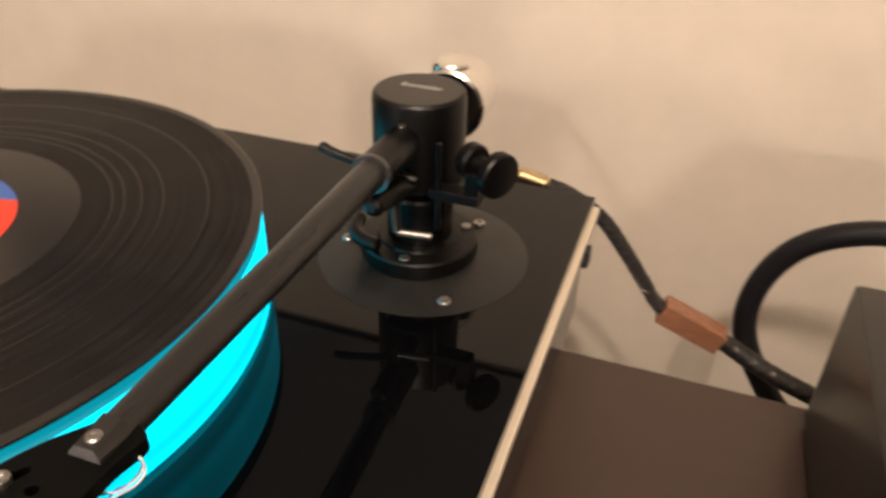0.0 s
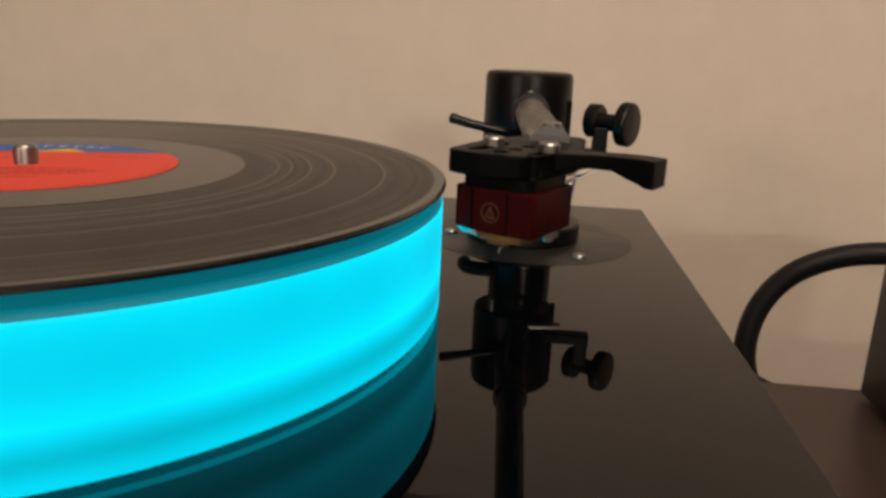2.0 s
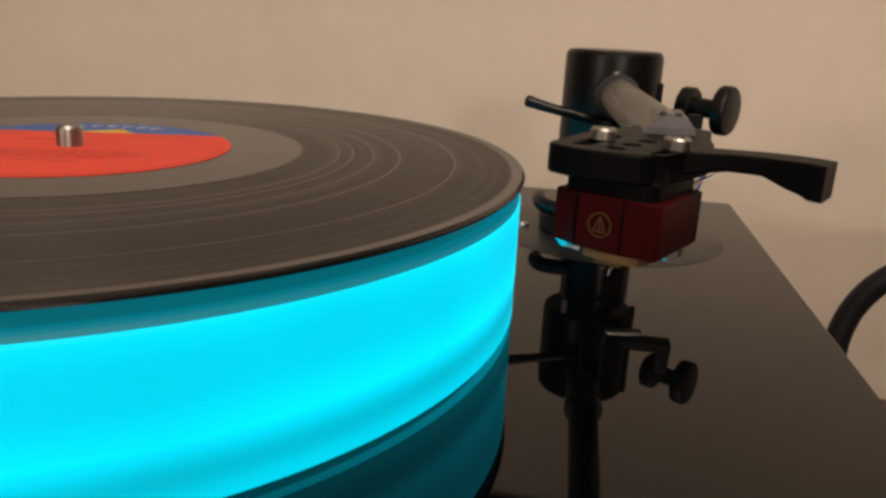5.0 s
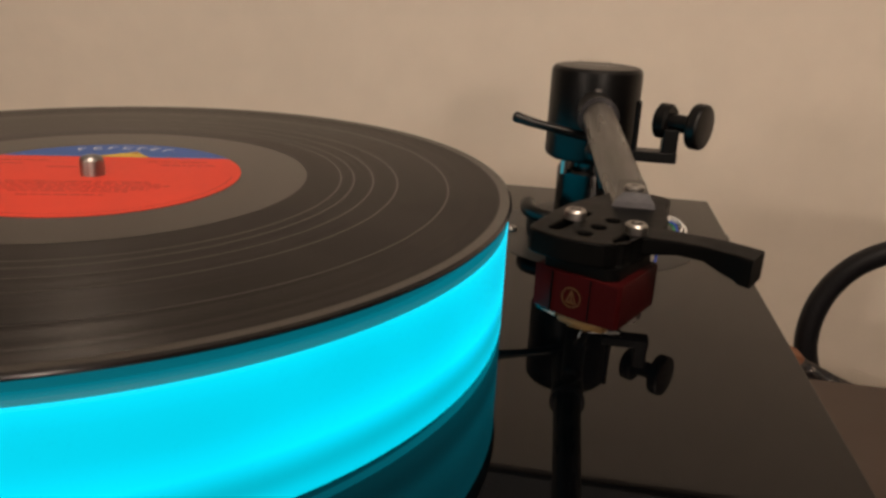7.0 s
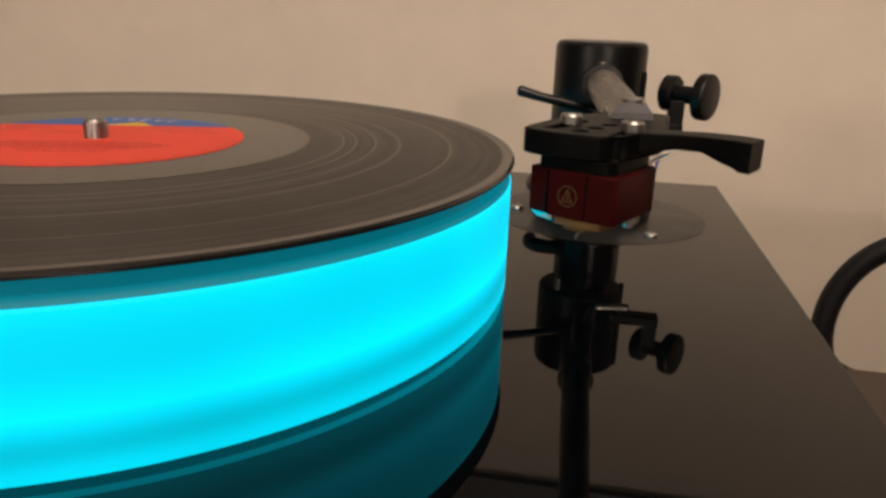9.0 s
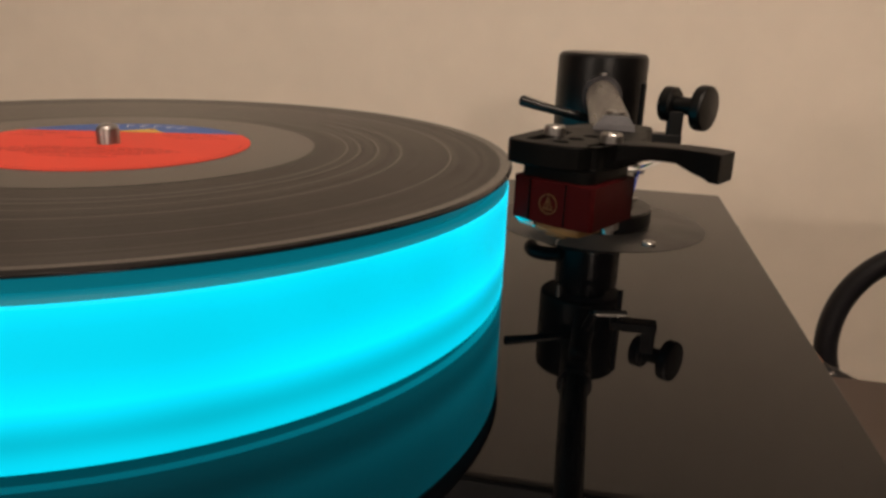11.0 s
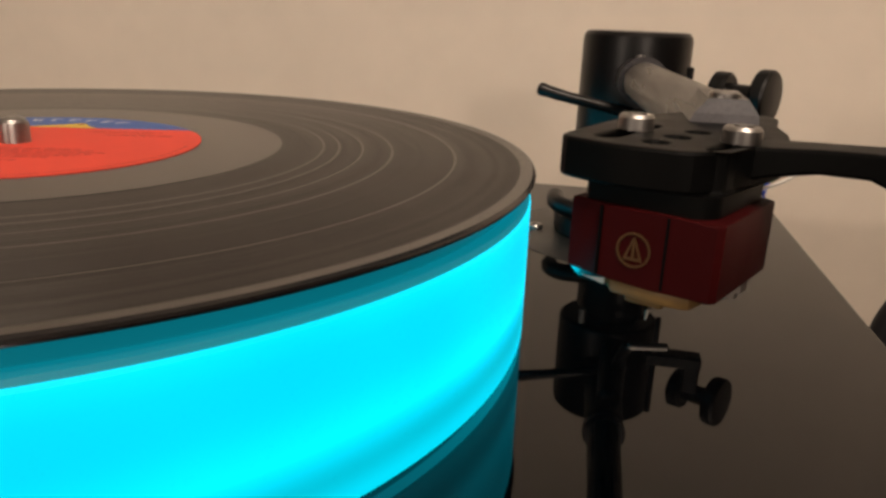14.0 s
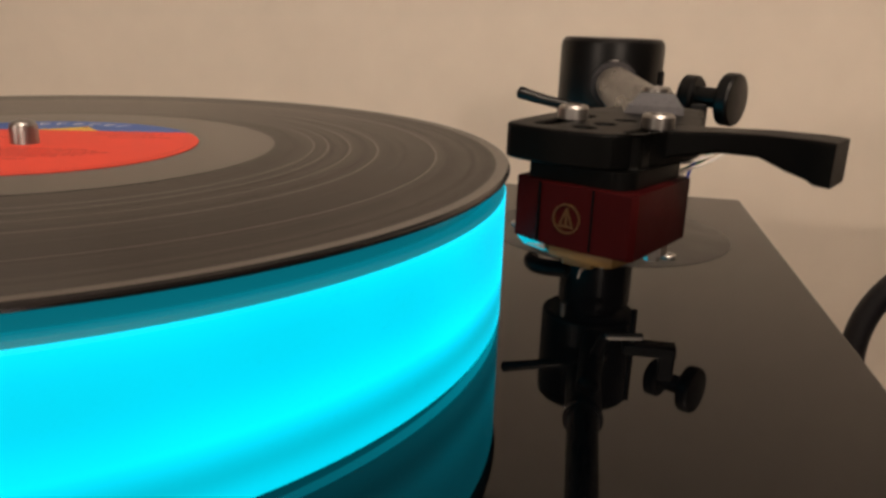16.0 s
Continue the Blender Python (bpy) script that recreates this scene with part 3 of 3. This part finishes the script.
PZ0, PZ1 = 0.0713, 0.0760
outline = rounded([fr(f, r) for f, r in ((0.0116, -0.0110), (0.0130, -0.0030), (0.0112, 0.0056), (0.0040, 0.0082), (-0.0062, 0.0098), (-0.0115, 0.0088), (-0.0200, 0.0046), (-0.0300, 0.0022), (-0.0300, -0.0100), (-0.0215, -0.0108), (-0.0130, -0.0126), (-0.0040, -0.0128))], 0.0028)
holes = [slot(0.0078, -0.0066, -0.0050, -0.0068, 0.0013), slot(0.0070, 0.0064, -0.0050, 0.0068, 0.0013), ring(0.0074, -0.0006, 0.0015), ring(0.0018, -0.0004, 0.0015), ring(-0.0042, -0.0002, 0.0015)]
shell = part("headshell", moved(plate(outline, holes, PZ0, PZ1, 0.0004), shell_pose), SHELL, deck, "slotted black metal headshell", smooth=15)


def lift_section(f_c, r, half, z0, z1):
    return [(*fr(f_c + half, r), z0), (*fr(f_c - half, r), z0), (*fr(f_c - half, r), z1), (*fr(f_c + half, r), z1)]


bm = bmesh.new()
sections = [lift_section(*s) for s in ((-0.0024, 0.0061, 0.0046, 0.0715, 0.0759), (-0.0026, 0.0101, 0.0040, 0.0727, 0.0761), (-0.0023, 0.0152, 0.0034, 0.0738, 0.0765), (-0.0018, 0.0202, 0.0033, 0.0740, 0.0768), (-0.0013, 0.0237, 0.0034, 0.0728, 0.0769), (-0.0010, 0.0261, 0.0035, 0.0722, 0.0770), (-0.0007, 0.0272, 0.0036, 0.0717, 0.0770), (-0.0006, 0.0291, 0.0036, 0.0716, 0.0769))]
loops = [[bm.verts.new(p) for p in s] for s in sections]
for a, b in zip(loops, loops[1:]):
    for k in range(4):
        bm.faces.new((a[k], a[(k + 1) % 4], b[(k + 1) % 4], b[k]))
bm.faces.new(loops[0])
bm.faces.new(loops[-1][::-1])
long_edges = [e for e in bm.edges if sum(1 for l in loops if e.verts[0] in l and e.verts[1] in l) == 0]
bmesh.ops.bevel(bm, geom=long_edges, offset=0.0004, segments=2, affect="EDGES", profile=0.5)
part("finger_lift", moved(bm, shell_pose), SHELL, shell, "curved black finger lift", smooth=20)
for r in (-0.0066, 0.0064):
    at = shell_pose @ Vector((*fr(-0.0002 if r < 0 else 0.0, r), PZ1))
    part("screw", lathe([(0, 0), (0.0022, 0), (0.0022, 0.0015), (0.0019, 0.0019), (0.0012, 0.0019), (0.0012, 0.0009), (0, 0.0009)], at, steps=28), STEEL, shell, "steel cartridge screw")
# cut end of the tube with its clamp screw
bm = bmesh.new()
rims = [[bm.verts.new((0.1818 + side * half + lean, y, z)) for side in (-1, 1)] for half, lean, y, z in ((0.0046, 0.0, -0.0812, 0.0759), (0.0042, 0.0002, -0.0811, 0.0772), (0.0026, 0.0003, -0.0806, 0.0792), (0.0027, 0.0, -0.0705, 0.0796), (0.0046, 0.0, -0.0705, 0.0759))]
for a, b in zip(rims, rims[1:] + rims[:1]):
    bm.faces.new((a[0], a[1], b[1], b[0]))
for k in (0, 1):
    bm.faces.new([r[k] for r in rims])
for f in bm.faces:
    f.material_index = 0 if f.calc_center_median().y < -0.0798 else 1
part("clamp", bm, [ALUMINIUM, WAND], shell, "sawn aluminium clamp end", smooth=0)
part("clamp_screw", lathe([(0, 0), (0.0021, 0), (0.0021, 0.0005), (0.0017, 0.0008), (0.0009, 0.0008), (0.0009, 0.0002), (0, 0.0002)], (0.1820, -0.0772, 0.0792), steps=24), STEEL, shell, "small steel clamp screw")

cart_pose = shell_pose @ Matrix.Translation((0.0010, -0.0010, 0.0009))
cart = part("cartridge", moved(prism([fr(f, r) for f, r in ((0.0090, -0.0099), (0.0101, -0.0056), (0.0104, -0.0051), (0.0106, 0.0014), (0.0106, 0.0080), (0.0098, 0.0086), (-0.0066, 0.0087), (-0.0074, 0.0079), (-0.0074, -0.0088), (-0.0066, -0.0096))], 0.0592, 0.0680, 0.0003), cart_pose), RED, deck, "dark red phono cartridge", smooth=25)
part("mount", moved(prism(rounded([fr(f, r) for f, r in ((0.0094, -0.0082), (0.0099, 0.0052), (0.0080, 0.0070), (-0.0068, 0.0072), (-0.0068, -0.0082))], 0.001), 0.0680, PZ0 - 0.0009), cart_pose), SHELL, cart, "black mounting block")
lip = bmesh.new()
top_z, low_z = 0.0592, 0.0579
ring_top = [lip.verts.new((*fr(f, r), top_z)) for f, r in ((0.0088, -0.0096), (0.0098, -0.0050), (0.0080, -0.0030), (0.0046, -0.0074))]
ring_low = [lip.verts.new((*fr(f, r), low_z)) for f, r in ((0.0080, -0.0088), (0.0092, -0.0042), (0.0080, -0.0030), (0.0046, -0.0074))]
lip.faces.new(ring_top)
lip.faces.new(ring_low[::-1])
for k in range(4):
    lip.faces.new((ring_top[k], ring_low[k], ring_low[(k + 1) % 4], ring_top[(k + 1) % 4]))
bmesh.ops.recalc_face_normals(lip, faces=lip.faces)
part("lower_lip", moved(lip, cart_pose), CHROME, cart, "polished bevel under the body", smooth=0)
for r0 in (-0.0053, 0.0027):
    part("groove", moved(block((r0 - 0.00016, -0.01068, 0.0596), (r0 + 0.00016, -0.0102, 0.0678)), cart_pose), POST, cart)
emblem_at = cart_pose @ Vector((-0.0010, -0.01058, 0.0634))
face = Matrix.Translation(emblem_at) @ cart_pose.to_3x3().to_4x4() @ pose(0, 0, 0, 90, 0, 0)
emblem = lathe([(0.00180, -0.0001), (0.00180, 0.00012), (0.00205, 0.00012), (0.00205, -0.0001)], steps=40)
tri = merge(prism([(-0.0011, -0.0010), (-0.0008, -0.0010), (0.0001, 0.0015), (-0.0001, 0.0015)], -0.0001, 0.00012), prism([(0.0008, -0.0010), (0.0011, -0.0010), (0.0001, 0.0015), (-0.0001, 0.0015)], -0.0001, 0.00012), prism([(-0.0011, -0.0012), (0.0011, -0.0012), (0.0011, -0.0009), (-0.0011, -0.0009)], -0.0001, 0.00012), prism([(-0.0002, -0.0009), (0.0002, -0.0009), (0.0001, 0.0009), (-0.0001, 0.0009)], -0.0001, 0.00012))
part("emblem", moved(merge(emblem, tri), face), GOLD, cart, "gold ring emblem", smooth=0)
part("lower_skirt", moved(prism([fr(f, r) for f, r in ((0.0082, -0.0090), (0.0096, -0.0052), (0.0098, -0.0046), (-0.004, -0.0046), (-0.008, -0.0084))], 0.0583, 0.0592), cart_pose), WHITE, cart, "pale translucent lower lip", smooth=0)
part("stylus_guard", moved(prism(rounded([fr(f, r) for f, r in ((0.0100, -0.0040), (0.0104, 0.0024), (0.0098, 0.0058), (0.0020, 0.0066), (-0.002, 0.0030), (-0.002, -0.0036))], 0.0008, 2), 0.0576, 0.0592, 0.0003), cart_pose), TAN, cart, "tan stylus holder", smooth=25)
part("stylus_carrier", moved(block((-0.0022, -0.0090, 0.0566), (0.0024, -0.002, 0.0576), 0.0003), cart_pose), TAN, cart)
part("cantilever", moved(tube([(0.0008, -0.0030, 0.0572), (0.0010, -0.0093, 0.0562), (0.0010, -0.0097, 0.0553)], [0.0003, 0.00022, 0.00012], 8), cart_pose), STEEL, cart, "fine metal cantilever")
for r, f in ((0.0064, -0.0015), (-0.0066, -0.0015)):
    base = cart_pose @ Vector((*fr(f, r), 0.0566))
    part("nut", lathe([(0, 0), (0.0011, 0), (0.0011, 0.0010), (0.0020, 0.0010), (0.0020, 0.0026), (0, 0.0026)], base, steps=6), STEEL, cart, "steel nut")
# cartridge leads: sleeves on the rear pins, fine wires looped out and back under the tube
for name_m, r, z, reach, rise, lab in ((BLUE, 0.0042, 0.0622, 0.0046, 0.0004, "blue lead"), (WHITE, 0.0040, 0.0664, 0.0064, 0.0008, "white lead"), (REDWIRE, -0.0014, 0.0664, 0.0056, 0.0014, "red lead"), (GREEN, -0.0032, 0.0622, 0.0040, 0.0000, "green lead")):
    pts = [Vector((*fr(-0.0074, r), z)), Vector((*fr(-0.0128, r + 0.0004), z + 0.0003))]
    lead = part("lead", moved(tube(pts, 0.00115, 14, closed_round=True), cart_pose), name_m, cart, lab)
    path = smooth_path([pts[1], Vector((*fr(-0.0150, r + 0.0006), z + 0.0010)), Vector((*fr(-0.0190, reach - 0.0004), 0.0672 + rise)), Vector((*fr(-0.0232, reach + 0.0010), 0.0686 + rise)), Vector((*fr(-0.0264, reach), 0.0698 + rise)), Vector((*fr(-0.0272, 0.0024), 0.0704 + rise)), Vector((*fr(-0.0250, 0.0), 0.0710))], 8)
    part("wire", moved(tube(path, 0.00026, 8), cart_pose), name_m if name_m is not REDWIRE else WHITE, lead)

# ---- cables behind the rack ----
SIG = [(0.205, 0.275, -0.0240), (0.228, 0.279, -0.031), (0.253, 0.282, -0.047), (0.272, 0.285, -0.071), (0.288, 0.289, -0.095), (0.3045, 0.2915, -0.1155), (0.3465, 0.2945, -0.1335), (0.376, 0.290, -0.1455), (0.405, 0.283, -0.152), (0.440, 0.275, -0.156)]
sig = thing("signal_cable", (0.30, 0.29, SHELF_Z - 0.05), "dark braided signal cable with a wooden sleeve block", "cable")
cable_path = smooth_path(SIG, 10)


def girth(p):
    return 0.0050 + 0.0015 * min(max((p.x - 0.33) / 0.03, 0.0), 1.0)


core = part("jacket", tube(cable_path, [girth(p) for p in cable_path], 20), HOSE, sig, "dark braided jacket")
pieces = []
for turn_dir in (1, -1):
    for start in range(4):
        pts, s, up = [], 0.0, Vector((0, 0, 1))
        for i in range(0, len(cable_path)):
            p = cable_path[i]
            d = (cable_path[min(i + 1, len(cable_path) - 1)] - cable_path[max(i - 1, 0)]).normalized()
            if i:
                s += (p - cable_path[i - 1]).length
            side = d.cross(up).normalized()
            lift = side.cross(d)
            a = turn_dir * s * 210 + start * math.pi / 2
            pts.append(p + girth(p) * (math.cos(a) * side + math.sin(a) * lift))
        pieces.append(tube(smooth_path(pts, 3), 0.00030, 5))
BRAID = material("grey_braid", (0.20, 0.17, 0.145), 0.25, grain=0.6, scale=500, metal=0.7)
tagged(part("braid", merge(*pieces), BRAID, sig, "grey braid threads"), kind="stuff")
plug_a, plug_b = Vector((0.196, 0.2735, -0.0215)), Vector((0.213, 0.2765, -0.0262))
part("plug", tube([plug_a, plug_b], 0.0062, 24, closed_round=True), BRASS, sig, "gold-plated plug")
b0, b1 = Vector((0.3025, 0.2914, -0.1146)), Vector((0.3465, 0.2945, -0.1335))
d = (b1 - b0).normalized()
side = d.cross(Vector((0, 0, 1))).normalized()
m = Matrix((side, side.cross(d), d)).transposed().to_4x4()
m.translation = b0
bm = block((-0.0080, -0.0086, 0.0), (0.0080, 0.0086, (b1 - b0).length), 0.0012)
part("sleeve_block", moved(bm, m), WOOD, sig, "reddish-brown wooden block")
part("ferrule", tube([b1, b1 + d * 0.006], 0.0062, 20), RUBBER, sig)
for k in (0.012, 0.021, 0.031):
    part("rivet", lathe(disc_profile(0.0013, 0.0, 0.0012, 0.0003), b1 + d * k + Vector((0, -0.0040, 0.0036)), (0, -0.74, 0.67), 12), CHROME, sig, "tiny bright stud")

loop_pts = [(0.598, 0.3, -0.054), (0.518, 0.31, -0.043), (0.463, 0.32, -0.04), (0.423, 0.33, -0.047), (0.39, 0.335, -0.065), (0.37, 0.335, -0.092), (0.362, 0.33, -0.124), (0.368, 0.325, -0.154), (0.39, 0.315, -0.186), (0.418, 0.305, -0.221), (0.438, 0.3, -0.296), (0.438, 0.3, -0.416)]
hose = thing("power_cable", (0.40, 0.32, -0.3), "thick black sleeved power cable curved into a loop", "cable")
part("sleeve", tube(smooth_path(loop_pts, 8), 0.0085, 28), HOSE, hose)

# ---- amplifier box on the rack ----
BX0, BY1, BZ1 = 0.388, 0.193, -0.004
amp = thing("audio_component", (0.458, 0.07, SHELF_Z), "plain black metal audio component standing on the rack", "amplifier")
part("case", block((BX0, -0.06, SHELF_Z + 0.003), (BX0 + 0.135, BY1, BZ1), 0.003, 3), BOX, amp)
for fx in (BX0 + 0.025, BX0 + 0.11):
    for fy in (-0.03, 0.165):
        part("foot", lathe(disc_profile(0.012, SHELF_Z, SHELF_Z + 0.003, 0.0008), (fx, fy, 0), steps=24), RUBBER, amp)
